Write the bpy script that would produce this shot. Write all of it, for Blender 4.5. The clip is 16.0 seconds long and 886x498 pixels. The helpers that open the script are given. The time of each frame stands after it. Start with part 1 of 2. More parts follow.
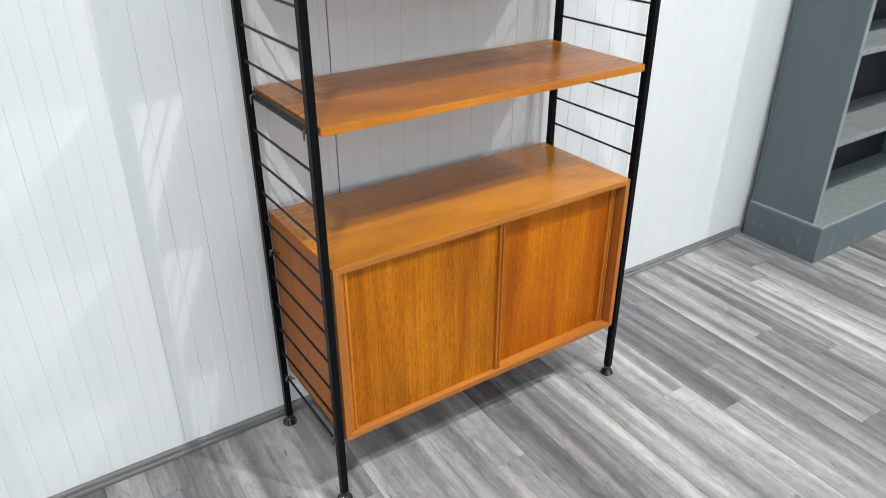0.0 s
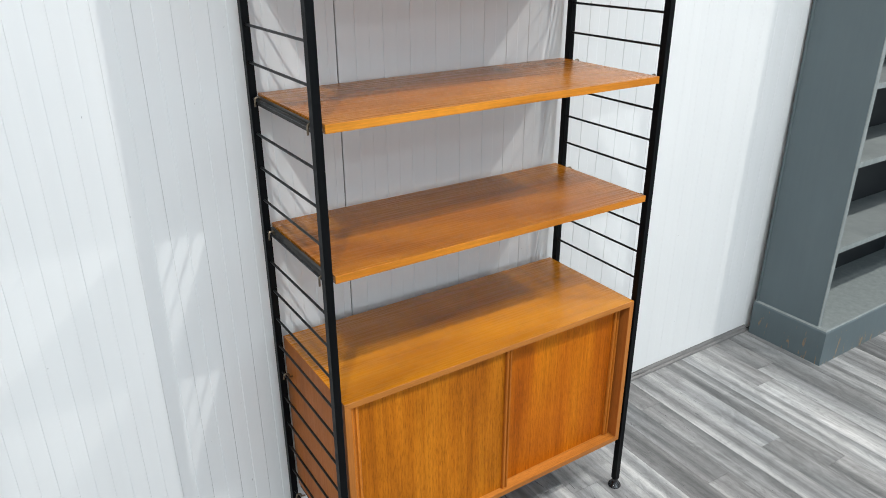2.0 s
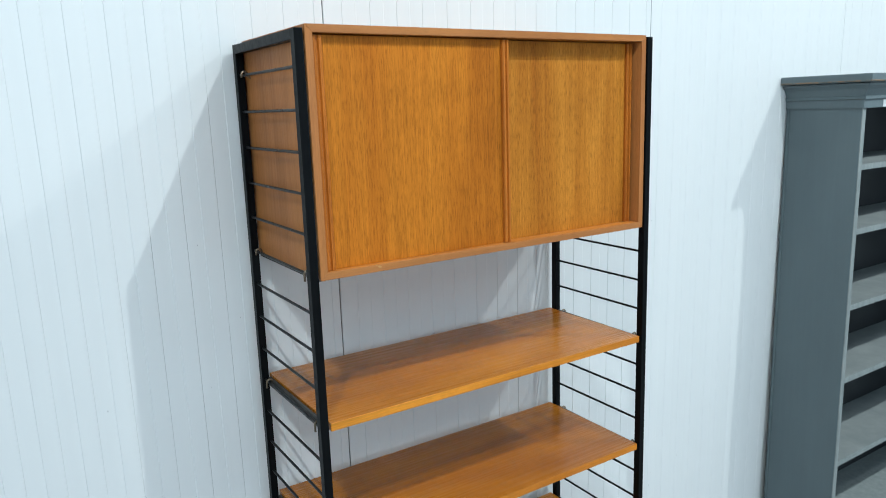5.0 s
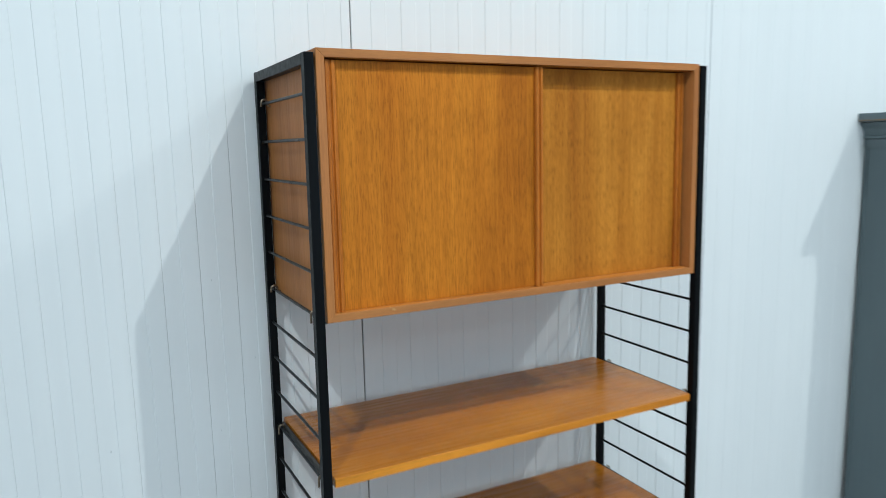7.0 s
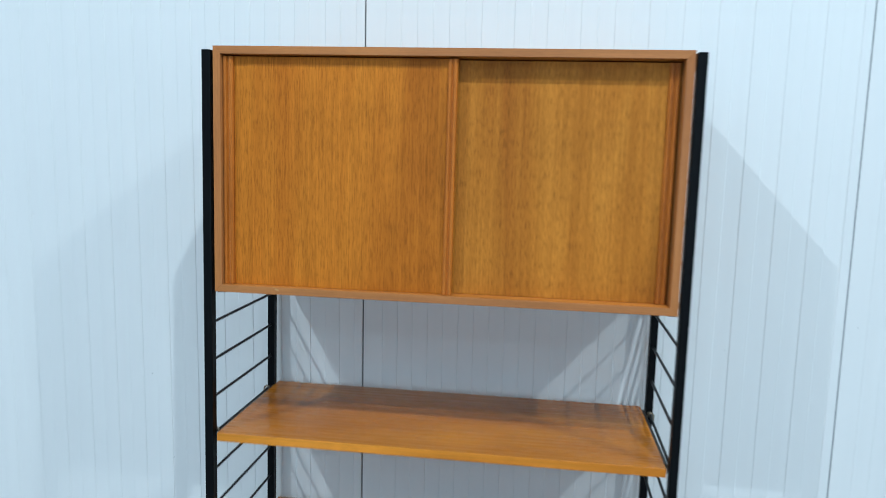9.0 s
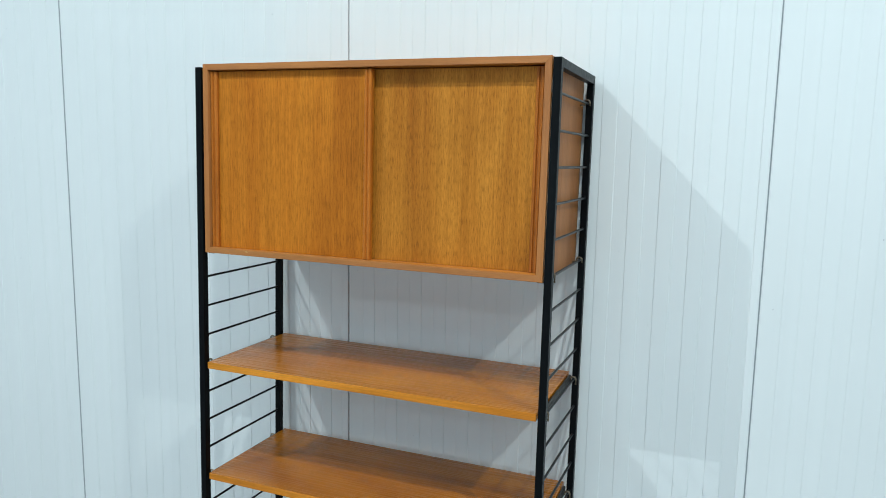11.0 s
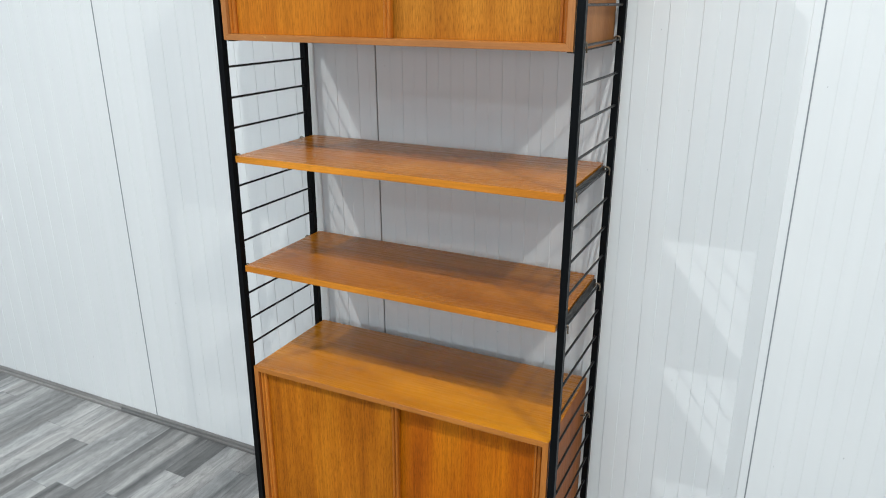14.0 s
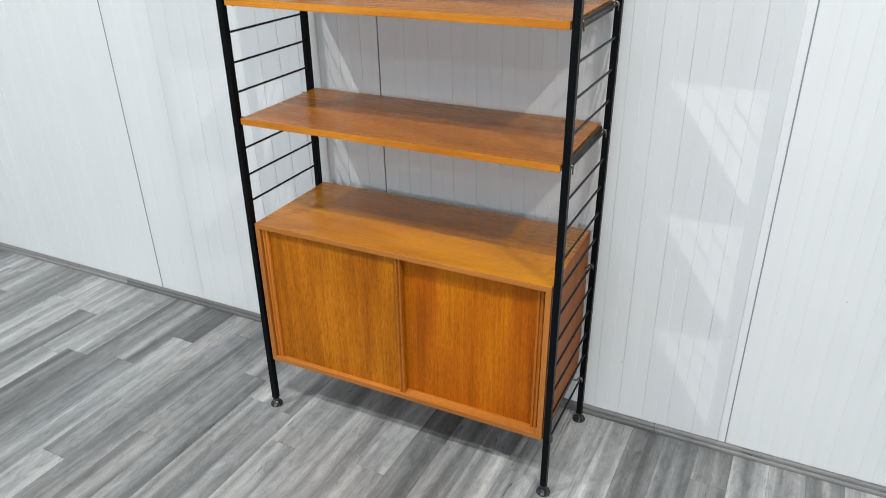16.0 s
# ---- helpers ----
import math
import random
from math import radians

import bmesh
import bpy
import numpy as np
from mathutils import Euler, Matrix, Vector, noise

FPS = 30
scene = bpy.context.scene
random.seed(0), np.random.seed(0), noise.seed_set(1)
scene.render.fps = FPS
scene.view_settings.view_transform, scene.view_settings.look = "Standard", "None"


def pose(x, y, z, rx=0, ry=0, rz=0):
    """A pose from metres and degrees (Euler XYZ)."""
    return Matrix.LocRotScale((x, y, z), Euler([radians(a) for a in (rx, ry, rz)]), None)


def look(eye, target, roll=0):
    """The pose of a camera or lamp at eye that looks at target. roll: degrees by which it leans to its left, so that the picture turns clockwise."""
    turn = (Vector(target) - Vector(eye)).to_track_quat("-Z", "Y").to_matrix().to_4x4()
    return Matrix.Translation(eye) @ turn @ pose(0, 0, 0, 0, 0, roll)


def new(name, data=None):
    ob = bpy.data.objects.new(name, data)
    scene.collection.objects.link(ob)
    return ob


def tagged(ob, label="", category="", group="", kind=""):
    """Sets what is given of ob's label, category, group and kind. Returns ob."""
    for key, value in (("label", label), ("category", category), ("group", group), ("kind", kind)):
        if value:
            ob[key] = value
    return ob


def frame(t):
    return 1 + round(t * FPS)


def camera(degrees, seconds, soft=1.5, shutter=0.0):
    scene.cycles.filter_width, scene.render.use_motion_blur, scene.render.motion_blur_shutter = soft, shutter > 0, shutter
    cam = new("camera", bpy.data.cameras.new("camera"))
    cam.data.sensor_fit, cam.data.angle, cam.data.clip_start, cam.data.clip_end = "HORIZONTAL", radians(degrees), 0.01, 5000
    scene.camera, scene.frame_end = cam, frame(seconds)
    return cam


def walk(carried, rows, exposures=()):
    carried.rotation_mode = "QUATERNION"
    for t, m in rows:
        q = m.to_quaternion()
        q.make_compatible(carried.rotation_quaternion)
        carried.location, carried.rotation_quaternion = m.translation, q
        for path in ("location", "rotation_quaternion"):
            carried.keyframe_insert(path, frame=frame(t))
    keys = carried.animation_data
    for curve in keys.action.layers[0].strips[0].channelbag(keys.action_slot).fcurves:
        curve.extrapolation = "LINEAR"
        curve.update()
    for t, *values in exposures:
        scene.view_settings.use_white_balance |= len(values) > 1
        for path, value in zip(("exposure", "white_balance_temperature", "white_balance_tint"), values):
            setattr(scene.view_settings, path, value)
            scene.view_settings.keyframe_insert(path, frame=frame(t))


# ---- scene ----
cam = camera(63.3, 16.0, soft=0.7, shutter=0.5)
PATH = [
    (0, (-0.539, -1.231, 1.434), (0.439, 0.234, 0.488), -0.1),
    (0.5, (-0.53, -1.22, 1.508), (0.447, 0.262, 0.586), -0.2),
    (1, (-0.527, -1.219, 1.568), (0.45, 0.288, 0.687), -0.3),
    (1.5, (-0.528, -1.218, 1.598), (0.456, 0.309, 0.761), -0.2),
    (2, (-0.527, -1.218, 1.616), (0.468, 0.322, 0.817), -0.2),
    (2.5, (-0.526, -1.217, 1.617), (0.479, 0.33, 0.845), -0.3),
    (3, (-0.525, -1.217, 1.642), (0.496, 0.336, 0.903), -0.4),
    (3.5, (-0.528, -1.226, 1.728), (0.512, 0.342, 1.051), -0.6),
    (4, (-0.527, -1.239, 1.816), (0.524, 0.352, 1.213), -1.0),
    (4.5, (-0.534, -1.259, 1.887), (0.527, 0.362, 1.394), -1.5),
    (4.7, (-0.533, -1.27, 1.918), (0.531, 0.365, 1.479), -1.7),
    (6.8, (-0.435, -1.252, 1.902), (0.518, 0.482, 1.609), -1.5),
    (7, (-0.391, -1.211, 1.903), (0.519, 0.547, 1.618), -1.3),
    (7.5, (-0.176, -1.082, 1.918), (0.476, 0.794, 1.685), -0.5),
    (8, (0.09, -1.04, 1.904), (0.352, 0.93, 1.682), 0.5),
    (8.5, (0.41, -1.122, 1.875), (0.32, 0.863, 1.653), 1.6),
    (9, (0.63, -1.351, 1.867), (0.38, 0.618, 1.621), 1.7),
    (9.5, (0.891, -1.514, 1.872), (0.441, 0.416, 1.601), 1.8),
    (9.7, (0.969, -1.565, 1.859), (0.488, 0.359, 1.593), 1.9),
    (11.8, (1.299, -1.48, 1.856), (0.464, 0.317, 1.585), 1.3),
    (12, (1.299, -1.48, 1.848), (0.456, 0.312, 1.567), 1.3),
    (12.5, (1.303, -1.481, 1.825), (0.461, 0.299, 1.473), 0.9),
    (13, (1.302, -1.473, 1.755), (0.478, 0.285, 1.275), 0.6),
    (13.5, (1.305, -1.465, 1.696), (0.488, 0.265, 1.111), 0.4),
    (14, (1.305, -1.466, 1.69), (0.498, 0.243, 1.035), 0.3),
    (14.5, (1.302, -1.459, 1.684), (0.503, 0.229, 0.969), 0.3),
    (15, (1.306, -1.468, 1.615), (0.515, 0.193, 0.831), -0.2),
    (15.5, (1.308, -1.475, 1.576), (0.534, 0.155, 0.712), -0.5),
    (16, (1.315, -1.478, 1.548), (0.545, 0.13, 0.642), -0.5),
]
EXPOSURES = [
    (0.0, -0.60, 6360, 8), (2.0, -0.64, 6310, 8), (3.5, -0.66, 6130, 5), (4.5, -0.79, 5670, 0), (7.0, -1.05, 5670, -1),
    (7.5, -1.05, 5570, -1), (8.0, -1.05, 5340, 0), (8.5, -1.05, 5290, 0), (9.0, -1.05, 5270, -2), (9.5, -1.05, 5370, -6),
    (12.0, -1.02, 5670, -4), (13.0, -1.02, 5620, -5), (13.5, -0.92, 6110, 4), (14.5, -0.82, 6210, 6), (16.0, -0.79, 6310, 7),
]
walk(cam, [(t, look(eye, target, roll)) for t, eye, target, roll in PATH], EXPOSURES)

# ---- light ----
WALL_Y = 0.404
CEILING = 6.0
world = bpy.data.worlds.new("world")
scene.world = world
world.use_nodes = True
world.node_tree.nodes["Background"].inputs["Color"].default_value = (0.8, 0.9, 1.0, 1)
world.node_tree.nodes["Background"].inputs["Strength"].default_value = 0.05


def ceiling_lamp(x, y, z, watts, size, colour=(1.0, 0.985, 0.965)):
    data = bpy.data.lights.new("ceiling_lamp", "AREA")
    data.shape, data.size, data.energy, data.color = "DISK", size, watts, colour
    ob = new("ceiling_lamp", data)
    ob.location = (x, y, z)


# Spots near the wall, rows of soft ceiling fill, and an added frontal fill.
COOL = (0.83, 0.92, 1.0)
ceiling_lamp(-1.90, -2.73, 5.02, 258, 0.035, (1.0, 0.975, 0.945))
ceiling_lamp(1.51, -2.19, 5.00, 212, 0.05, (1.0, 0.965, 0.92))
ceiling_lamp(3.82, -2.24, 5.00, 250, 0.06, (1.0, 0.950, 0.89))
ceiling_lamp(-4.6, -2.6, 4.8, 62, 0.3)


def fill_strip(name, y, z, length, width, watts, tilt=0):
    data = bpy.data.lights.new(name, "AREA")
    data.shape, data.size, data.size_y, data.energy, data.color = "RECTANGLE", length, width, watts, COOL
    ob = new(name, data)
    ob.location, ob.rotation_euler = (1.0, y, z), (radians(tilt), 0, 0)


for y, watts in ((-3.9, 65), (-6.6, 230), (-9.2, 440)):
    fill_strip("fill_strip", y, 5.6, 11.0, 1.4, watts)
fill_strip("front_fill", -13.2, 2.4, 8.0, 2.8, 425, 90)

# ---- materials ----


class Mat:
    """A node material with a principled shader, and short ways to add nodes."""

    def __init__(self, name, rough=0.5, metal=0.0, coat=0.0, spec=0.5):
        self.m = bpy.data.materials.new(name)
        self.m.use_nodes = True
        self.t = self.m.node_tree
        self.b = self.t.nodes["Principled BSDF"]
        self.b.inputs["Roughness"].default_value = rough
        self.b.inputs["Metallic"].default_value = metal
        self.b.inputs["Coat Weight"].default_value = coat
        self.b.inputs["Coat Roughness"].default_value = 0.25
        self.b.inputs["Specular IOR Level"].default_value = spec

    def node(self, kind, **settings):
        n = self.t.nodes.new(kind)
        for key, value in settings.items():
            n.inputs[key].default_value = value
        return n

    def link(self, a, b):
        self.t.links.new(a, b)

    def coords(self, scale, spread=0.0):
        """Object coordinates, stretched, and shifted by a chance amount for each object."""
        tex = self.node("ShaderNodeTexCoord")
        mapping = self.node("ShaderNodeMapping", Scale=scale)
        if spread:
            info = self.node("ShaderNodeObjectInfo")
            shift = self.node("ShaderNodeVectorMath")
            shift.operation = "MULTIPLY"
            shift.inputs[1].default_value = (spread, 0.71 * spread, 0.37 * spread)
            self.link(info.outputs["Random"], shift.inputs[0])
            add = self.node("ShaderNodeVectorMath")
            self.link(tex.outputs["Object"], add.inputs[0])
            self.link(shift.outputs[0], add.inputs[1])
            self.link(add.outputs[0], mapping.inputs["Vector"])
        else:
            self.link(tex.outputs["Object"], mapping.inputs["Vector"])
        return mapping.outputs[0]

    def noise(self, scale, detail=4.0, rough=0.6, distortion=0.0, spread=0.0):
        n = self.node("ShaderNodeTexNoise", Scale=1.0, Detail=detail, Roughness=rough, Distortion=distortion)
        self.link(self.coords(scale, spread), n.inputs["Vector"])
        return n.outputs["Fac"]

    def ramp(self, fac, stops):
        n = self.node("ShaderNodeValToRGB")
        e = n.color_ramp.elements
        while len(e) < len(stops):
            e.new(0.5)
        for item, (at, c) in zip(e, stops):
            item.position = at
            item.color = (*c, 1) if isinstance(c, tuple) else (c, c, c, 1)
        self.link(fac, n.inputs["Fac"])
        return n.outputs["Color"]

    def mix(self, kind, a, b, fac=1.0):
        n = self.node("ShaderNodeMix")
        n.data_type, n.blend_type = "RGBA", kind
        for sock, value in ((n.inputs[0], fac), (n.inputs[6], a), (n.inputs[7], b)):
            if isinstance(value, (int, float)):
                sock.default_value = value
            elif isinstance(value, tuple):
                sock.default_value = (*value, 1)
            else:
                self.link(value, sock)
        return n.outputs[2]

    def bump(self, height, strength, distance=0.001):
        n = self.node("ShaderNodeBump", Strength=strength, Distance=distance)
        self.link(height, n.inputs["Height"])
        self.link(n.outputs[0], self.b.inputs["Normal"])

    def colour(self, c):
        if isinstance(c, tuple):
            self.b.inputs["Base Color"].default_value = (*c, 1)
        else:
            self.link(c, self.b.inputs["Base Color"])

    def roughness(self, c):
        self.link(c, self.b.inputs["Roughness"])


def along(axis, across, length):
    """A scale that stretches a texture along one axis."""
    return tuple(length if i == axis else across for i in range(3))


def wood(name, axis, dark, mid, light, rough=0.42, pores=0.55, figure=1.0, lines=0.8, spec=0.2, wear=False, relief=0.25):
    m = Mat(name, rough, spec=spec)
    broad = m.noise(along(axis, 9.0 * figure, 0.9), 3, 0.55, 0.6, spread=40)
    fine = m.noise(along(axis, 240, 3.2), 4, 0.6, 0.3, spread=40)
    pore = m.noise(along(axis, 620, 52), 2, 0.6, 0.0, spread=40)
    c = m.ramp(broad, ((0.30, dark), (0.5, mid), (0.72, light)))
    c = m.mix("MULTIPLY", c, m.ramp(fine, ((0.34, 0.80), (0.62, 1.12))), lines)
    c = m.mix("MULTIPLY", c, m.ramp(pore, ((0.37, 0.55), (0.45, 0.93), (0.60, 1.18))), pores)
    cloud = m.noise((3.0, 3.0, 3.0), 3, 0.6, 0, spread=20)
    c = m.mix("MULTIPLY", c, m.ramp(cloud, ((0.3, 0.84), (0.7, 1.10))), 0.9)
    if wear:
        nick = m.noise(along(axis, 70, 24), 3, 0.6, 0, spread=20)
        c = m.mix("MIX", c, (0.50, 0.30, 0.12), m.ramp(nick, ((0.715, 0.0), (0.735, 0.6))))
    m.colour(c)
    m.roughness(m.ramp(fine, ((0.3, rough + 0.08), (0.7, rough - 0.04))))
    m.bump(pore, relief, 0.0006)
    return m.m


TEAK_D, TEAK_M, TEAK_L = (0.29, 0.066, 0.002), (0.41, 0.106, 0.003), (0.50, 0.150, 0.004)
door_wood = wood("teak_door", 2, TEAK_D, TEAK_M, TEAK_L, pores=0.5, spec=0.10)
golden_door = wood("teak_door_golden", 2, (0.26, 0.070, 0.003), (0.385, 0.117, 0.005), (0.51, 0.176, 0.009), pores=0.6, figure=1.3, spec=0.10)
upper_door = wood("teak_door_upper", 2, (0.27, 0.077, 0.005), (0.385, 0.121, 0.009), (0.485, 0.170, 0.014), pores=0.55, figure=0.8, spec=0.10)
upper_golden = wood("teak_door_upper_golden", 2, (0.265, 0.086, 0.008), (0.375, 0.138, 0.014), (0.49, 0.200, 0.024), pores=0.7, figure=1.1, spec=0.10)
side_low = wood("teak_side_red", 2, (0.28, 0.078, 0.012), (0.36, 0.110, 0.018), (0.43, 0.145, 0.026), 0.5, 0.25, 1.0, 0.5)
side_wood = wood("teak_side", 2, (0.31, 0.115, 0.028), (0.39, 0.155, 0.042), (0.46, 0.195, 0.056), 0.5, 0.25, 1.0, 0.5)
upright_wood = wood("teak_upright", 2, (0.31, 0.088, 0.008), (0.41, 0.125, 0.012), (0.48, 0.155, 0.017), 0.45, 0.4)
board_wood = wood("teak_board", 0, (0.285, 0.088, 0.004), (0.40, 0.137, 0.006), (0.50, 0.188, 0.009), 0.25, 0.07, 0.6, 0.16, 0.42, relief=0.04)
top_wood = wood("teak_top", 0, (0.34, 0.110, 0.002), (0.49, 0.178, 0.003), (0.60, 0.236, 0.005), 0.25, 0.09, 0.6, 0.20, 0.42, relief=0.04)
lip_wood = wood("teak_lipping", 0, (0.31, 0.104, 0.015), (0.40, 0.142, 0.022), (0.48, 0.182, 0.030), 0.36, 0.2, 1.0, 0.5, 0.3, wear=True)
side_lip = wood("teak_side_lipping", 2, (0.30, 0.098, 0.015), (0.39, 0.136, 0.022), (0.46, 0.172, 0.029), 0.38, 0.2, 1.0, 0.5, 0.3)
pale_lip = wood("teak_lipping_pale", 0, (0.27, 0.098, 0.024), (0.35, 0.136, 0.036), (0.42, 0.172, 0.047), 0.38, 0.2, 1.0, 0.5, 0.3, wear=True)
pale_side_lip = wood("teak_side_lipping_pale", 2, (0.27, 0.096, 0.023), (0.35, 0.133, 0.034), (0.42, 0.168, 0.044), 0.38, 0.2, 1.0, 0.5, 0.3)
shelf_lip = wood("teak_shelf_lipping", 0, (0.42, 0.135, 0.009), (0.52, 0.185, 0.014), (0.60, 0.230, 0.020), 0.40, 0.3, wear=True)
edge_wood = wood("teak_edge", 0, (0.34, 0.110, 0.016), (0.44, 0.155, 0.024), (0.51, 0.190, 0.032), 0.42, 0.4)


def painted_metal(name, colour, rough, spec=0.10):
    m = Mat(name, rough, spec=spec)
    n = m.noise((90, 90, 90), 3, 0.6)
    big = m.noise((6, 6, 6), 2, 0.5)
    c = m.mix("MULTIPLY", colour, m.ramp(big, ((0.3, 0.8), (0.7, 1.15))), 1.0)
    m.colour(c)
    m.roughness(m.ramp(n, ((0.3, rough - 0.06), (0.7, rough + 0.1))))
    m.bump(n, 0.06, 0.0005)
    return m.m


black_steel = painted_metal("black_steel", (0.0034, 0.0039, 0.0046), 0.34, 0.07)
rung_steel = painted_metal("rung_steel", (0.0055, 0.0055, 0.006), 0.30, 0.22)
bracket_steel = painted_metal("bracket_steel", (0.05, 0.048, 0.046), 0.45)
foot_plastic = painted_metal("black_plastic", (0.008, 0.008, 0.009), 0.10, 0.9)
bronze = Mat("aged_bronze", 0.38, 1.0)
bronze.colour(bronze.ramp(bronze.noise((200, 200, 200)), ((0.3, (0.15, 0.115, 0.08)), (0.7, (0.30, 0.24, 0.175)))))
bronze = bronze.m


def panel_paint():
    m = Mat("white_panel", 0.34, spec=0.45)
    big = m.noise((1.3, 1.3, 0.7), 4, 0.6, 0.4, spread=9)
    streak = m.noise((22, 22, 0.5), 3, 0.6)
    c = m.ramp(big, ((0.3, (0.675, 0.690, 0.695)), (0.7, (0.715, 0.725, 0.725))))
    c = m.mix("MULTIPLY", c, m.ramp(streak, ((0.3, 0.975), (0.7, 1.0))), 1.0)
    speck = m.noise((110, 110, 70), 1, 0.4)
    c = m.mix("MULTIPLY", c, m.ramp(speck, ((0.185, 0.45), (0.20, 1.0))), 0.7)
    m.colour(c)
    m.roughness(m.ramp(big, ((0.3, 0.30), (0.7, 0.42))))
    m.bump(streak, 0.05, 0.002)
    return m.m


white_panel = panel_paint()
joint_seal = Mat("joint_seal", 0.7)
joint_seal.colour((0.13, 0.135, 0.14))
joint_seal = joint_seal.m
grey_seal = Mat("grey_sealant", 0.6)
grey_seal.colour((0.22, 0.235, 0.25))
grey_seal = grey_seal.m
plaster = Mat("white_plaster", 0.8)
plaster.colour(plaster.ramp(plaster.noise((2, 2, 2)), ((0.3, 0.74), (0.7, 0.80))))
plaster = plaster.m
low_bounce_ceiling = Mat("grey_ceiling", 0.8)
low_bounce_ceiling.colour(low_bounce_ceiling.ramp(low_bounce_ceiling.noise((2, 2, 2)), ((0.3, 0.16), (0.7, 0.20))))
low_bounce_ceiling = low_bounce_ceiling.m


def floor_wood(name, axis, light=1.0, gain=0.9):
    m = Mat(name, 0.42, spec=0.4)
    band = m.noise(along(axis, 17, 0.7), 3, 0.5, 0.5, spread=60)
    patch = m.noise(along(axis, 26, 9.0), 6, 0.72, 1.4, spread=60)
    streak = m.noise(along(axis, 95, 3.4), 5, 0.70, 1.2, spread=60)
    fine = m.noise(along(axis, 420, 70), 3, 0.7, 0.0, spread=60)
    crack = m.noise(along(axis, 88, 4.2), 5, 0.72, 1.6, spread=60)
    check = m.noise(along(axis, 130, 22), 4, 0.75, 2.0, spread=60)
    c = m.ramp(band, ((0.30, (0.150, 0.154, 0.157)), (0.44, (0.248, 0.253, 0.256)), (0.56, (0.352, 0.357, 0.358)), (0.68, (0.49, 0.493, 0.49))))
    c = m.mix("MULTIPLY", c, m.ramp(patch, ((0.30, 0.66), (0.5, 1.0), (0.70, 1.24))), gain)
    c = m.mix("MULTIPLY", c, m.ramp(streak, ((0.32, 0.76), (0.5, 1.0), (0.68, 1.12))), 0.8)
    c = m.mix("MULTIPLY", c, m.ramp(fine, ((0.3, 0.86), (0.7, 1.10))), 0.8)
    c = m.mix("MULTIPLY", c, m.ramp(crack, ((0.340, 0.30), (0.358, 1.0))), 0.9)
    c = m.mix("MULTIPLY", c, m.ramp(check, ((0.315, 0.45), (0.340, 1.0))), 0.8)
    warm = m.noise(along(axis, 4, 1.5), 2, 0.5, 0.0, spread=60)
    c = m.mix("MULTIPLY", c, m.ramp(warm, ((0.35, (0.99, 1.0, 1.005)), (0.65, (1.025, 1.0, 0.985)))), 1.0)
    if light != 1.0:
        c = m.mix("MULTIPLY", c, (light * 1.03, light, light * 0.98), 1.0)
    info = m.node("ShaderNodeObjectInfo")
    tone = m.ramp(info.outputs["Random"], ((0.0, 0.56), (0.25, 0.74), (0.5, 0.90), (0.75, 1.00), (1.0, 1.16)))
    c = m.mix("MULTIPLY", c, tone, 1.0)
    m.colour(c)
    m.roughness(m.ramp(streak, ((0.3, 0.36), (0.7, 0.52))))
    m.bump(m.mix("ADD", streak, fine, 0.4), 0.18, 0.0012)
    return m.m


plank_wood = floor_wood("grey_laminate", 1)
skirting_wood = floor_wood("grey_skirting", 0, 0.74, 0.5)


def slate_paint(name, chips, low=False):
    m = Mat(name, 0.48)
    big = m.noise((3, 3, 2), 4, 0.6)
    brush = m.noise((70, 70, 3), 3, 0.6)
    c = m.ramp(big, ((0.3, (0.090, 0.120, 0.131)), (0.7, (0.108, 0.142, 0.154))))
    c = m.mix("MULTIPLY", c, m.ramp(brush, ((0.3, 0.975), (0.7, 1.02))), 1.0)
    chip = m.noise((46, 46, 9), 4, 0.65, 0.5)
    if low:
        tex = m.node("ShaderNodeTexCoord")
        split = m.node("ShaderNodeSeparateXYZ")
        m.link(tex.outputs["Object"], split.inputs[0])
        lift = m.node("ShaderNodeMapRange")
        lift.inputs[1].default_value, lift.inputs[2].default_value = 0.0, 0.10
        lift.inputs[3].default_value, lift.inputs[4].default_value = 0.075, 0.0
        m.link(split.outputs[2], lift.inputs[0])
        add = m.node("ShaderNodeMath")
        m.link(chip, add.inputs[0])
        m.link(lift.outputs[0], add.inputs[1])
        chip = add.outputs[0]
    c = m.mix("MIX", c, (0.24, 0.165, 0.10), m.ramp(chip, ((chips, 0.0), (chips + 0.012, 1.0))))
    m.colour(c)
    m.bump(brush, 0.12, 0.001)
    return m.m


slate = slate_paint("slate_paint", 0.80)
slate_worn = slate_paint("slate_paint_worn", 0.645, True)
slate_lit = Mat("slate_paint_lit", 0.5)
slate_lit.colour(slate_lit.ramp(slate_lit.noise((9, 9, 9), 5, 0.65), ((0.3, (0.165, 0.185, 0.186)), (0.7, (0.225, 0.245, 0.243)))))
slate_lit = slate_lit.m
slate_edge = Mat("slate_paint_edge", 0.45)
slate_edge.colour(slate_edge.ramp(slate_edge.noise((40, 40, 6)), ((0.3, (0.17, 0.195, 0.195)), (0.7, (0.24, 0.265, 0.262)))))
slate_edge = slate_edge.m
worn_edge = Mat("worn_edge", 0.55)
worn_edge.colour(worn_edge.ramp(worn_edge.noise((14, 14, 14), 5, 0.7), ((0.40, (0.10, 0.125, 0.127)), (0.47, (0.20, 0.13, 0.075)), (0.7, (0.30, 0.20, 0.12)))))
worn_edge = worn_edge.m
shaded_slate = Mat("slate_paint_shaded", 0.55)
shaded_slate.colour(shaded_slate.ramp(shaded_slate.noise((5, 5, 5)), ((0.3, (0.005, 0.007, 0.009)), (0.7, (0.008, 0.011, 0.014)))))
shaded_slate = shaded_slate.m

sticker_grey = Mat("sticker_grey", 0.5)
sticker_grey.colour((0.50, 0.53, 0.54))
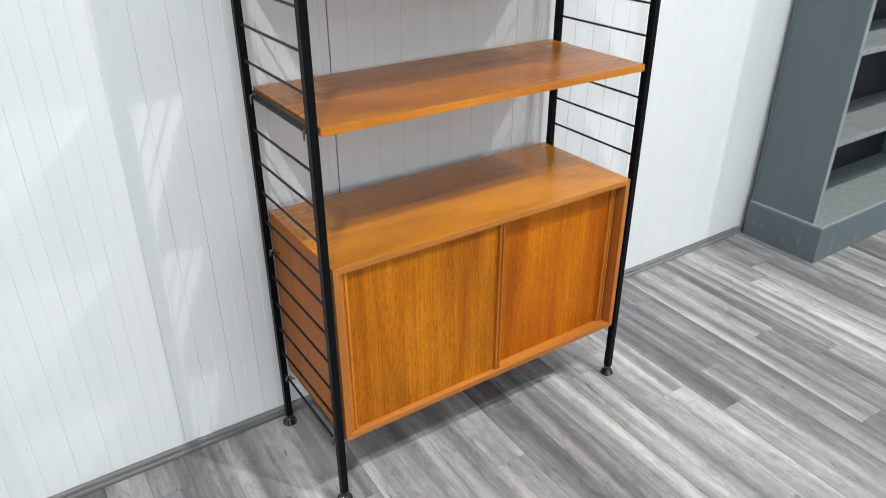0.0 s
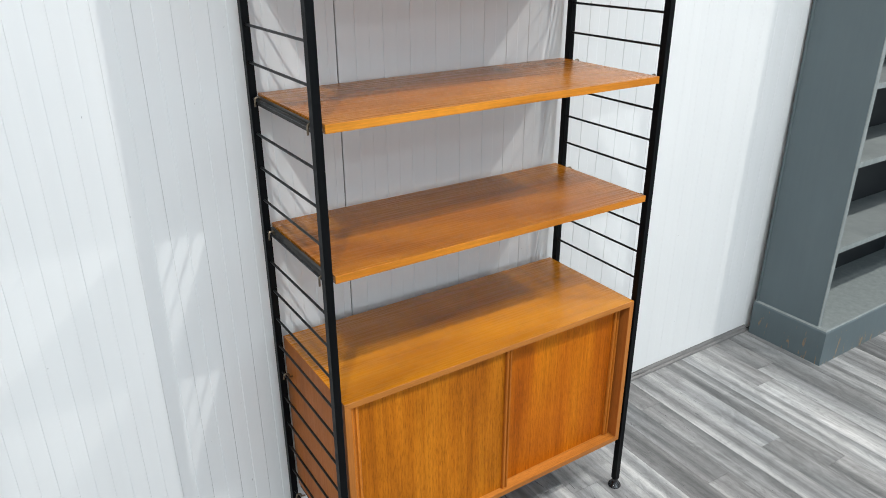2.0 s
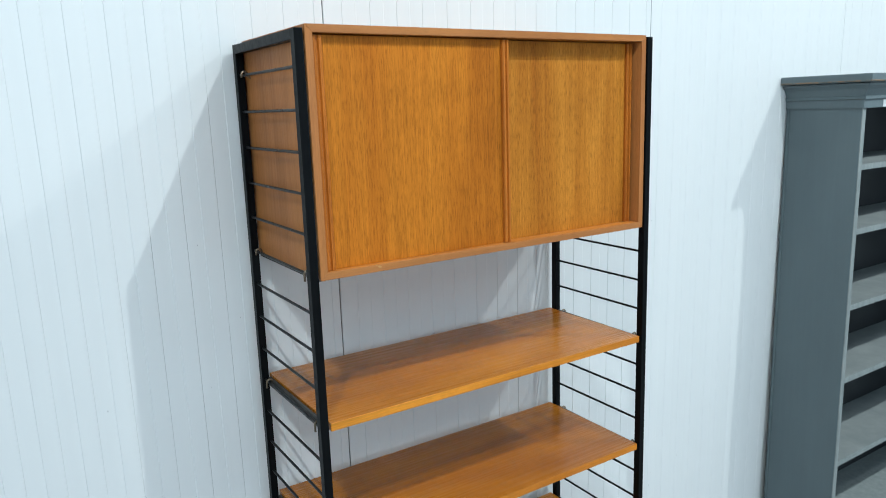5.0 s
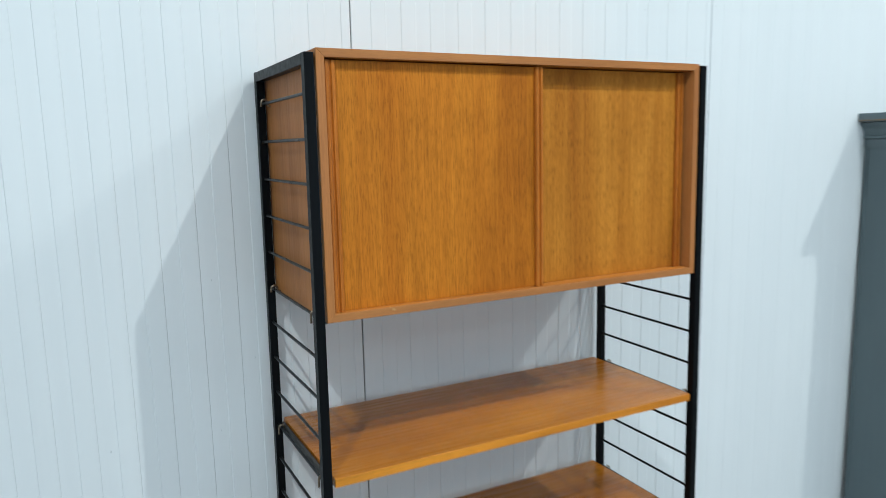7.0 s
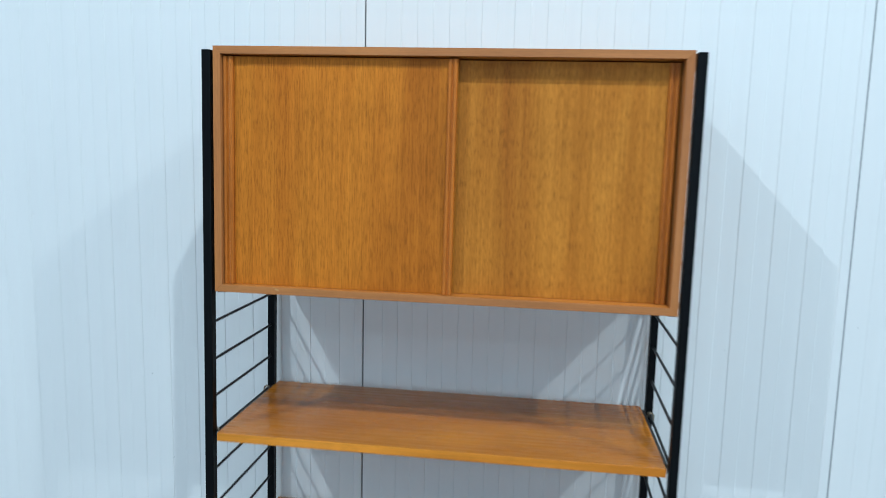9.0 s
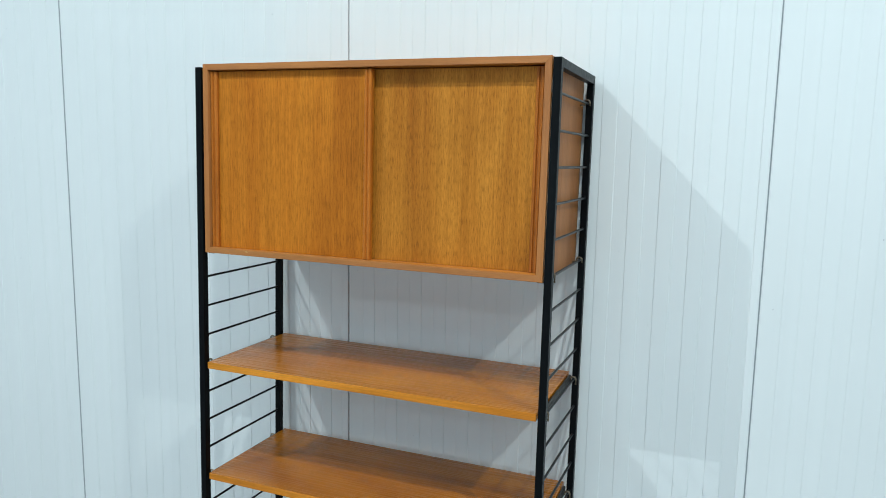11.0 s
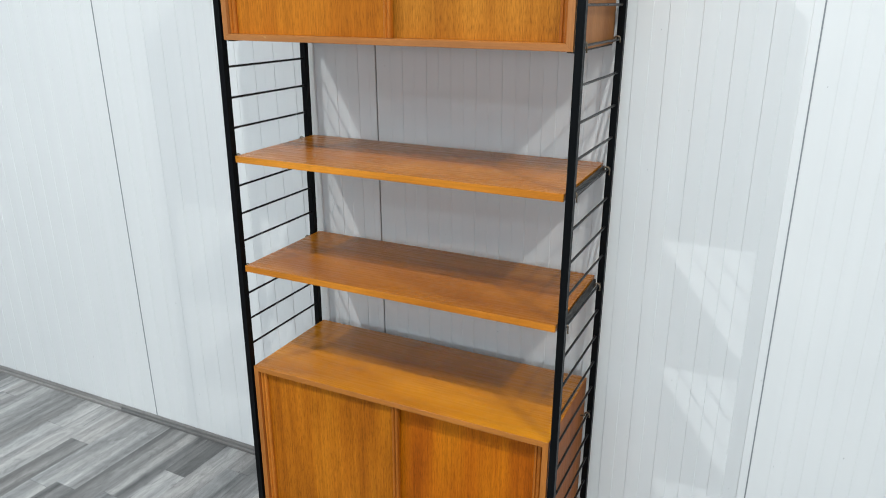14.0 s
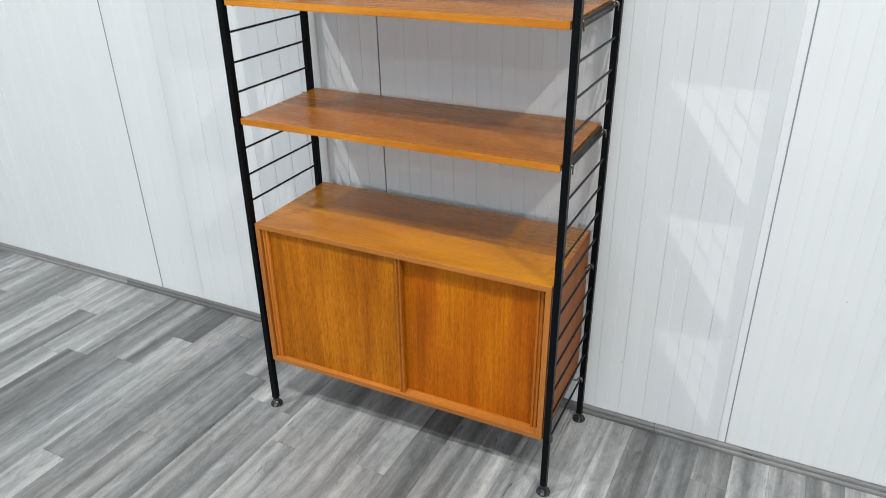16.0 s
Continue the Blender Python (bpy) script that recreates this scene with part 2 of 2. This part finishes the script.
sticker_grey = sticker_grey.m
sticker_orange = Mat("sticker_orange", 0.5)
sticker_orange.colour((0.60, 0.20, 0.06))
sticker_orange = sticker_orange.m

# ---- mesh helpers ----


def box(bm, x0, x1, y0, y1, z0, z1, bevel=0.0, segments=2):
    made = bmesh.ops.create_cube(bm, size=1.0)["verts"]
    for v in made:
        v.co = Vector(((x0 + x1) / 2 + v.co.x * (x1 - x0), (y0 + y1) / 2 + v.co.y * (y1 - y0), (z0 + z1) / 2 + v.co.z * (z1 - z0)))
    if bevel:
        edges = {e for v in made for e in v.link_edges}
        bmesh.ops.bevel(bm, geom=list(edges), offset=bevel, segments=segments, affect="EDGES", profile=0.6)
    return bm


def rod(bm, a, b, radius, sides=10):
    a, b = Vector(a), Vector(b)
    m = Matrix.Translation((a + b) / 2) @ (b - a).to_track_quat("Z", "Y").to_matrix().to_4x4()
    bmesh.ops.create_cone(bm, cap_ends=True, segments=sides, radius1=radius, radius2=radius, depth=(b - a).length, matrix=m)
    return bm


def tube(bm, points, radius, sides=8):
    """A round bar bent along a line of points."""
    rings = []
    for i, p in enumerate(points):
        p = Vector(p)
        ahead = Vector(points[min(i + 1, len(points) - 1)]) - Vector(points[max(i - 1, 0)])
        q = ahead.to_track_quat("Z", "Y")
        rings.append([bm.verts.new(p + q @ Vector((radius * math.cos(a), radius * math.sin(a), 0))) for a in (2 * math.pi * k / sides for k in range(sides))])
    for r, s in zip(rings, rings[1:]):
        for k in range(sides):
            bm.faces.new((r[k], r[(k + 1) % sides], s[(k + 1) % sides], s[k]))
    bm.faces.new(list(reversed(rings[0])))
    bm.faces.new(rings[-1])
    return bm


def turned(bm, cx, cy, profile, sides=28):
    """A turned shape from rows of (radius, height)."""
    rings = [[bm.verts.new((cx + r * math.cos(a), cy + r * math.sin(a), z)) for a in (2 * math.pi * k / sides for k in range(sides))] for r, z in profile]
    for r, s in zip(rings, rings[1:]):
        for k in range(sides):
            bm.faces.new((r[k], r[(k + 1) % sides], s[(k + 1) % sides], s[k]))
    bm.faces.new(list(reversed(rings[0])))
    bm.faces.new(rings[-1])
    return bm


def prism(bm, outline, place, a, b):
    """A closed outline, carried from a to b; place(u, v, w) gives the point."""
    low = [bm.verts.new(place(u, v, a)) for u, v in outline]
    high = [bm.verts.new(place(u, v, b)) for u, v in outline]
    n = len(outline)
    for k in range(n):
        bm.faces.new((low[k], low[(k + 1) % n], high[(k + 1) % n], high[k]))
    bm.faces.new(list(reversed(low)))
    bm.faces.new(high)
    return bm


def loft(bm, levels, x0, x1, yf, yb):
    """A moulding round three sides of a box: levels of (overhang, height)."""
    rings = []
    for o, z in levels:
        rings.append([bm.verts.new(p) for p in ((x0 - o, yb, z), (x0 - o, yf - o, z), (x1 + o, yf - o, z), (x1 + o, yb, z))])
    for r, s in zip(rings, rings[1:]):
        for k in range(4):
            bm.faces.new((r[k], r[(k + 1) % 4], s[(k + 1) % 4], s[k]))
    bm.faces.new(list(reversed(rings[0])))
    bm.faces.new(rings[-1])
    return bm


def finish(bm, name, material, smooth=True, angle=14):
    bmesh.ops.recalc_face_normals(bm, faces=bm.faces[:])
    mesh = bpy.data.meshes.new(name)
    bm.to_mesh(mesh)
    bm.free()
    mesh.materials.append(material)
    if smooth:
        mesh.shade_smooth()
        mesh.set_sharp_from_angle(angle=radians(angle))
    return mesh


def origin_of(ob):
    p = Vector((0, 0, 0))
    while ob:
        p += ob.location
        ob = ob.parent
    return p


def part(name, bm, material, parent, label="", angle=14):
    """One mesh under a thing or a part; the bmesh is in world places."""
    o = origin_of(parent)
    bmesh.ops.translate(bm, verts=bm.verts[:], vec=-o)
    ob = new(name, finish(bm, name, material, angle=angle))
    ob.parent = parent
    return tagged(ob, label)


def thing(name, at, label, category, group=""):
    ob = new(name)
    ob.empty_display_size = 0.05
    ob.location = at
    return tagged(ob, label, category, group)


def structure(name, bm, material, label=""):
    return tagged(new(name, finish(bm, name, material)), label, kind="structure")


# ---- the room ----
ROOM = (-6.5, 8.5, -13.5)
floor = structure("floor", box(bmesh.new(), ROOM[0], ROOM[1], ROOM[2], 0.505, -0.20, -0.0085), plaster, "grey wood-effect laminate floor laid in narrow strips")
wall_back = structure("wall_back", box(bmesh.new(), ROOM[0], ROOM[1], 0.0061, 0.16, -0.008, CEILING), joint_seal, "white ribbed metal panel wall with dark vertical joints")
wall_back.location, wall_back.rotation_euler = (0.0, WALL_Y, 0.0), (0.0125, 0, 0)  # it leans a little into the room
structure("wall_left", box(bmesh.new(), ROOM[0] - 0.12, ROOM[0], ROOM[2], 0.5, -0.008, CEILING), plaster, "plain white wall")
structure("wall_right", box(bmesh.new(), ROOM[1], ROOM[1] + 0.12, ROOM[2], 0.5, -0.008, CEILING), plaster, "plain white wall")
structure("wall_front", box(bmesh.new(), ROOM[0], ROOM[1], ROOM[2] - 0.12, ROOM[2], -0.008, CEILING), plaster, "plain white wall")
structure("ceiling", box(bmesh.new(), ROOM[0], ROOM[1], ROOM[2], 0.5, CEILING, CEILING + 0.15), low_bounce_ceiling, "plain unseen ceiling, grey to limit bounced light")

# Sheet panels: flat bands that stand alternately a little proud and a little back, with narrow sloping flanks between them.
PANEL, JOINT = 1.1395, 0.2190
BAND0, PITCH, FLANK = 0.0500, 0.0762, 0.0008


def panel_mesh(depth, start=0.0):
    face = [(start + 0.0017, 0.0060), (start + 0.0017, depth + 0.0008), (start + 0.0026, depth)]
    for k in range(15):
        up, down = BAND0 + PITCH * k, BAND0 + PITCH * (k + 0.5)
        if up < PANEL - 0.006:
            face += [(up - FLANK, depth), (up + FLANK, 0.0)]
        if down < PANEL - 0.006:
            face += [(down - FLANK, 0.0), (down + FLANK, depth)]
    last = face[-1][1]
    face += [(PANEL - 0.0026, last), (PANEL - 0.0017, last + 0.0008), (PANEL - 0.0017, 0.0060)]
    bm = bmesh.new()
    prism(bm, face, lambda u, v, w: (u, v, w), 0.0, CEILING - 0.004)
    return finish(bm, "panel", white_panel, smooth=False)


panel_data = panel_mesh(0.0013)
shallow_data = panel_mesh(0.0008)
LEAN = 0.0050  # the sheets stand a little out of plumb
TRIM = 0.0115  # one panel was cut narrower
trimmed_data = panel_mesh(0.0013, TRIM)
k = -5
while JOINT + k * PANEL < ROOM[1]:
    ob = new("panel", shallow_data if k >= 1 else trimmed_data if k == -1 else panel_data)
    ob.location = (JOINT + k * PANEL + (TRIM if k < -1 else 0.0), 0.0, 0.0)
    ob.rotation_euler = (0, -LEAN, 0)
    ob.parent = wall_back
    k += 1

# The joint beside the unit is filled with a grey sealant.
for x, inset, material in ((JOINT + PANEL, 0.0016, grey_seal), (JOINT - PANEL + TRIM, 0.0006, grey_seal)):
    ob = new("sealant", finish(box(bmesh.new(), -0.0016, 0.0016, inset, 0.0060, 0.001, CEILING - 0.01), "sealant", material))
    ob.location, ob.rotation_euler = (x, 0.0, 0.0), (0, -LEAN, 0)
    ob.parent = wall_back

# Skirting: a low stepped laminate moulding, in lengths.
SKIRT = [(0.0, 0.0), (-0.016, 0.0), (-0.0165, 0.006), (-0.0155, 0.0105), (-0.0125, 0.0125), (-0.0105, 0.0135), (-0.0105, 0.019), (-0.009, 0.023), (-0.005, 0.0265), (0.0, 0.0275)]
for x0, x1 in ((-6.5, -3.502), (-3.5, -1.108), (-1.106, 1.152), (1.154, 2.114), (3.186, 5.868), (5.87, 8.5)):
    bm = prism(bmesh.new(), SKIRT, lambda u, v, w: (w, WALL_Y + u, v), x0, x1)
    tagged(new("skirting", finish(bm, "skirting", skirting_wood, smooth=False)), "low grey wood-effect skirting along the white wall", kind="structure")

# ---- the shelving unit ----
WIDTH, DEPTH = 0.900, 0.358
RUNG_TOP, RUNG_STEP = 1.998, 0.0790
POST_TOP = 2.066
FRONT_POST, BACK_POST = (-0.004, 0.0150), (0.344, 0.362)


def rung_z(k):
    return RUNG_TOP - RUNG_STEP * k


# Where the posts stand: foot and top of the front one, foot and top of the back one.
POSTS = {-1: (-0.0165, -0.0130, -0.0180, -0.0120), 1: (0.9140, 0.9120, 0.9195, 0.9180)}
TOPS = {-1: 2.065, 1: 2.069}


def ladder_x(side, y, z):
    f0, f1, b0, b1 = POSTS[side]
    front, back = f0 + (f1 - f0) * z / POST_TOP, b0 + (b1 - b0) * z / POST_TOP
    return front + (back - front) * (y - 0.0055) / 0.3475


def ladder_frame(side, label):
    """Two posts with a top bar, rungs and screw feet; it leans a little towards the middle."""
    ob = thing("ladder_frame", (ladder_x(side, 0.18, 0), 0.18, 0), label, "shelf ladder", "ladders of the shelving unit")
    half, top = 0.0087, TOPS[side]
    for y0, y1 in (FRONT_POST, BACK_POST):
        cy = (y0 + y1) / 2
        bm = box(bmesh.new(), -half, half, y0, y1, 0.030, top, 0.0015)
        for v in bm.verts:
            v.co.x += ladder_x(side, cy, v.co.z)
        part("post", bm, black_steel, ob)
        fx = ladder_x(side, cy, 0.0)
        bm = turned(bmesh.new(), fx, cy, ((0.0185, 0.0), (0.0200, 0.002), (0.0200, 0.0045), (0.0185, 0.0065), (0.0120, 0.0150), (0.0085, 0.0180), (0.0085, 0.0210), (0.0105, 0.0225), (0.0105, 0.0310)))
        foot = part("foot", bm, foot_plastic, ob, "glossy black screw foot", 30)
        for a in range(14):
            t = 2 * math.pi * a / 14
            c, s = math.cos(t), math.sin(t)
            rib = rod(bmesh.new(), (fx + 0.0182 * c, cy + 0.0182 * s, 0.0072), (fx + 0.0112 * c, cy + 0.0112 * s, 0.0160), 0.0010, 5)
            part("rib", rib, foot_plastic, foot, angle=80)
    y0, y1 = FRONT_POST[1] - 0.002, BACK_POST[0] + 0.002
    bm = box(bmesh.new(), -half, half, y0, y1, top - 0.0205, top - 0.0004, 0.0015)
    for v in bm.verts:
        v.co.x += ladder_x(side, v.co.y, POST_TOP)
    part("top_bar", bm, black_steel, ob)
    y0, y1 = FRONT_POST[1] - 0.006, BACK_POST[0] + 0.006
    for k in range(24):
        z = rung_z(k)
        part("rung", rod(bmesh.new(), (ladder_x(side, y0, z), y0, z), (ladder_x(side, y1, z), y1, z), 0.0031), rung_steel, ob, angle=50)
    return ob


for side in (-1, 1):
    ladder_frame(side, "tall black steel ladder frame with thin round rungs")


def hook(parent, side, y, z, drop=0.012, wall=False):
    """A bent wire that grips a rung from above."""
    x, r = ladder_x(side, y, z), 0.0068
    pts = [(x - side * r, y, z - 0.003)]
    pts += [(x + side * r * math.cos(a), y, z + 0.001 + r * math.sin(a)) for a in (math.pi * (1 - i / 9) for i in range(10))]
    pts += [(x + side * r, y, z - drop)]
    if wall:
        edge = 0.001 if side < 0 else WIDTH - 0.001
        pts = [(edge, y, z - 0.006), (edge + side * 0.002, y, z - 0.005)] + pts[:-1] + [(x + side * r, y, z - 0.006)]
    part("hook", tube(bmesh.new(), pts, 0.0024), bronze, parent, "bent bronze-coloured hook", 60)


def shelf(z_low, k, label):
    thick = 0.0175
    ob = thing("shelf", (WIDTH / 2, DEPTH / 2, z_low), label, "shelf", "shelves of the unit")
    board = part("board", box(bmesh.new(), 0.0008, WIDTH - 0.0008, 0.0016, DEPTH + 0.002, z_low, z_low + thick, 0.0008), board_wood, ob)
    part("lipping", box(bmesh.new(), 0.0008, WIDTH - 0.0008, 0.0, 0.0016, z_low, z_low + thick, 0.0006, 1), shelf_lip, board, "paler golden lipping")
    z = rung_z(k)
    for side in (-1, 1):
        x = 0.0 if side < 0 else WIDTH
        a, b = sorted((x + side * 0.0002, x + side * 0.0080))
        bracket = part("bracket", box(bmesh.new(), a, b, 0.034, 0.345, z_low - 0.008, z_low + thick - 0.004, 0.0032, 3), bracket_steel, ob, "grey steel angle bracket")
        a, b = sorted((x - side * 0.018, x + side * 0.002))
        part("flange", box(bmesh.new(), a, b, 0.030, 0.345, z_low - 0.0035, z_low - 0.0004), bracket_steel, bracket)
        hook(ob, side, 0.318, z)
        hook(ob, side, 0.031, z, 0.014)
    return ob


shelf(1.2785, 9, "orange-brown teak shelf board hung on steel brackets below the upper cabinet")
shelf(0.9675, 13, "orange-brown teak shelf board hung on steel brackets above the lower cabinet")


def strip_outline(width, depth):
    """The section of a fluted door pull."""
    w, d = width, depth
    return [(0, 0), (0, -d * 0.72), (w * 0.10, -d), (w * 0.34, -d), (w * 0.44, -d * 0.55), (w * 0.56, -d * 0.55), (w * 0.66, -d), (w * 0.90, -d), (w, -d * 0.72), (w, 0)]


def cabinet(z0, z1, right_end, hooks, label, top, veneers, flank, trim):
    """A carcass with two sliding doors; right_end is where the rear door stops."""
    ob = thing("cabinet", (WIDTH / 2, DEPTH / 2, z0), label, "cabinet", "sliding-door cabinets of the unit")
    t, e = 0.0152, 0.0012
    yb = DEPTH + 0.001

    def board(name, outline, material, length):
        bm = prism(bmesh.new(), outline, lambda u, v, w: (u, w, v), 0.0, length)
        edges = [ed for ed in bm.edges if ed.calc_length() > 0.1 or all(v.co.y < 0.001 for v in ed.verts)]
        bmesh.ops.bevel(bm, geom=edges, offset=e, segments=2, affect="EDGES", profile=0.6)
        made = part(name, bm, material, ob)
        lip = prism(bmesh.new(), outline, lambda u, v, w: (u, w, v), -0.0014, -0.0001)
        near = [ed for ed in lip.edges if all(v.co.y < -0.001 for v in ed.verts)]
        bmesh.ops.bevel(lip, geom=near, offset=0.0006, segments=1, affect="EDGES")
        part("lipping", lip, trim[name == "side"], made, "brown hardwood lipping")
        return made

    w = WIDTH
    board("top", [(0, z1), (w, z1), (w - t, z1 - t), (t, z1 - t)], top, yb)
    board("bottom", [(t, z0 + t), (w - t, z0 + t), (w, z0), (0, z0)], edge_wood, yb)
    board("side", [(0, z0), (0, z1), (t, z1 - t), (t, z0 + t)], flank, yb)
    board("side", [(w, z1), (w, z0), (w - t, z0 + t), (w - t, z1 - t)], flank, yb)
    part("back", box(bmesh.new(), t - 0.002, w - t + 0.002, yb - 0.012, yb - 0.006, z0 + t - 0.002, z1 - t + 0.002), side_wood, ob)
    lo, hi = z0 + t + 0.0004, z1 - t - 0.0025

    def door(x0, x1, y, pulls, veneer):
        d = part("door", box(bmesh.new(), x0, x1, y, y + 0.008, lo, hi, 0.0008), veneer, ob)
        for px, wide in pulls:
            bm = prism(bmesh.new(), strip_outline(wide, 0.0085), lambda u, v, q: (px + u, y + v, q), lo + 0.0006, hi - 0.001)
            part("handle", bm, upright_wood, d, "fluted vertical teak pull")
        return d

    door(t + 0.001, 0.4755, 0.0145, ((t + 0.001, 0.021), (0.4575, 0.018)), veneers[0])
    door(0.440, right_end, 0.0320, ((right_end - 0.022, 0.018),), veneers[1])
    for k in hooks:
        for side in (-1, 1):
            hook(ob, side, 0.318, rung_z(k), wall=True)
    for side in (-1, 1):
        x = 0.0 if side < 0 else w
        a, b = sorted((x - side * 0.016, x + side * 0.0005))
        part("rail", box(bmesh.new(), a, b, 0.012, 0.345, z0 - 0.0035, z0 - 0.0003), bracket_steel, ob, "thin steel rail under the cabinet side")
        hook(ob, side, 0.031, rung_z(hooks[-1]), 0.014)
    return ob


cabinet(1.5920, 2.0725, 0.8832, (0, 5), "upper teak cabinet with two sliding doors and fluted pulls", edge_wood, (upper_door, upper_golden), side_wood, (pale_lip, pale_side_lip))
cabinet(0.1910, 0.6715, 0.8800, (18, 23), "lower teak cabinet with two sliding doors and a bare top", top_wood, (golden_door, door_wood), side_low, (lip_wood, side_lip))

# ---- the bookcase ----
BX0, BX1, BYF = 2.125, 3.175, 0.091
bookcase = thing("bookcase", ((BX0 + BX1) / 2, 0.25, 0), "slate grey painted wooden bookcase with empty shelves and worn plinth", "bookcase")
BYB = 0.378
for x0 in (BX0, BX1 - 0.024):
    side = part("side", box(bmesh.new(), x0, x0 + 0.024, BYF + 0.003, BYB, 0.0, 1.91, 0.0015), slate, bookcase)
    part("front_edge", box(bmesh.new(), x0 + 0.0005, x0 + 0.0235, BYF, BYF + 0.0028, 0.15, 1.90, 0.0008), slate_edge, side, "paler worn front edge")
    a, b = (x0 - 0.004, x0) if x0 < 2.5 else (x0 + 0.024, x0 + 0.028)
    for y0 in (BYB - 0.014,):
        part("bead", box(bmesh.new(), a, b, y0, y0 + 0.008, 0.15, 1.90, 0.0010), slate, side)
part("back", box(bmesh.new(), BX0 + 0.02, BX1 - 0.02, BYB - 0.010, BYB - 0.002, 0.05, 1.92), shaded_slate, bookcase)
for z in (1.640, 1.402, 1.112, 0.821, 0.475):
    s = part("shelf", box(bmesh.new(), BX0 + 0.024, BX1 - 0.024, BYF + 0.006, BYB - 0.010, z, z + 0.022, 0.0012), slate_lit, bookcase)
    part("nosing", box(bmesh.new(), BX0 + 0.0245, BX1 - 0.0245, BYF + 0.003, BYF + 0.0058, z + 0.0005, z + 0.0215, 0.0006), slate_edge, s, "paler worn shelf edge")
part("base_board", box(bmesh.new(), BX0 + 0.001, BX1 - 0.001, BYF - 0.037, BYB - 0.01, 0.135, 0.160, 0.001), slate_lit, bookcase)
part("plinth", loft(bmesh.new(), ((0.009, 0.0), (0.009, 0.148), (0.006, 0.154), (0.002, 0.158), (0.0, 0.1585)), BX0, BX1, BYF - 0.034, BYB), slate_worn, bookcase, "plinth with chipped paint and bare wood scratches")
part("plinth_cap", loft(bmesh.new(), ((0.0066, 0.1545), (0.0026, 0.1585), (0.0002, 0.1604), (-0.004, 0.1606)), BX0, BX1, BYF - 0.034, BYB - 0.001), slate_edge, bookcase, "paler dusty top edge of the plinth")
part("cornice", loft(bmesh.new(), ((0.001, 1.862), (0.006, 1.862), (0.006, 1.892), (0.012, 1.894), (0.012, 1.902), (0.009, 1.905), (0.012, 1.916), (0.019, 1.929), (0.030, 1.940), (0.033, 1.943), (0.033, 1.949)), BX0, BX1, BYF, BYB), slate, bookcase, "moulded slate grey cornice")
slab = part("top_slab", loft(bmesh.new(), ((0.043, 1.9515), (0.046, 1.9540), (0.048, 1.9585), (0.048, 1.978), (0.045, 1.981)), BX0, BX1, BYF, BYB), slate, bookcase)
part("worn_edge", loft(bmesh.new(), ((0.0455, 1.9535), (0.0472, 1.9540), (0.0490, 1.9575), (0.0482, 1.9590)), BX0, BX1, BYF, BYB - 0.002), worn_edge, slab, "edge worn to brown bare wood")

# A small sticker on the bookcase's frieze.
sticker = thing("price_sticker", (2.284, BYF - 0.0075, 1.873), "small pale grey sticker with an orange patch on the bookcase", "sticker")
part("card", box(bmesh.new(), 2.248, 2.320, BYF - 0.0072, BYF - 0.0062, 1.8635, 1.8895), sticker_grey, sticker)
part("patch", box(bmesh.new(), 2.276, 2.312, BYF - 0.0076, BYF - 0.00725, 1.869, 1.884), sticker_orange, sticker, "orange printed patch")

# ---- floor strips ----
STRIP, LENGTH, SLOPE = 0.1005, 1.02, 0.030
ROW0 = -0.431
# Where strips are known to end, by row.
ENDS = {-1: -0.476, -5: -0.062, -6: -0.096, -3: -0.027, -9: 0.199, 14: -0.175, 16: -0.156, 17: 0.233, 20: -0.318, 22: 0.095}


def strip_mesh(cut=None):
    """One strip; cut is where it was sawn off to meet the wall."""
    bm = bmesh.new()
    w, l, c = STRIP / 2 - 0.0001, LENGTH / 2 - 0.0001, 0.0006
    e = l if cut is None else cut
    low = [bm.verts.new((x, y, -0.008)) for x, y in ((-w, -l), (w, -l), (w, e), (-w, e))]
    mid = [bm.verts.new((x, y, -c)) for x, y in ((-w, -l), (w, -l), (w, e), (-w, e))]
    top = [bm.verts.new((x, y, 0.0)) for x, y in ((-w + c, -l + c), (w - c, -l + c), (w - c, e - c), (-w + c, e - c))]
    for r, s in ((low, mid), (mid, top)):
        for i in range(4):
            bm.faces.new((r[i], r[(i + 1) % 4], s[(i + 1) % 4], s[i]))
    bm.faces.new(top)
    return finish(bm, "plank", plank_wood, smooth=False)


plank_data = strip_mesh()
rng = random.Random(7)
turn = math.atan(SLOPE)
far_rows = []
for row in range(-60, 90):
    end = ENDS.get(row, rng.uniform(-0.6, 0.4))
    near = -24 <= row <= 46
    for n in range(-13, 3):
        y = end + (n - 0.5) * LENGTH
        if y - LENGTH / 2 > 0.42 or y < -12.9 or (row + 0.5) * STRIP + ROW0 + SLOPE * y < ROOM[0] + 0.1 or (row + 0.5) * STRIP + ROW0 + SLOPE * y > ROOM[1] - 0.1:
            continue
        m = pose((row + 0.5) * STRIP + ROW0 + SLOPE * y, y, 0, 0, 0, -math.degrees(turn))
        cut = WALL_Y - 0.002 - y
        if cut < -LENGTH / 2 + 0.01:
            continue
        data = strip_mesh(cut) if cut < LENGTH / 2 else plank_data
        if near and n >= -2:
            ob = new("plank", data)
            ob.matrix_basis = m
            ob.parent = floor
        else:
            far_rows.append((m, data))
verts, faces = [], []
for m, data in far_rows:
    o = len(verts)
    verts += [tuple(m @ v.co) for v in data.vertices]
    faces += [tuple(o + i for i in p.vertices) for p in data.polygons]
mesh = bpy.data.meshes.new("far_planks")
mesh.from_pydata(verts, [], faces)
mesh.materials.append(plank_wood)
ob = new("far_planks", mesh)
ob.parent = floor
tagged(ob, kind="stuff")
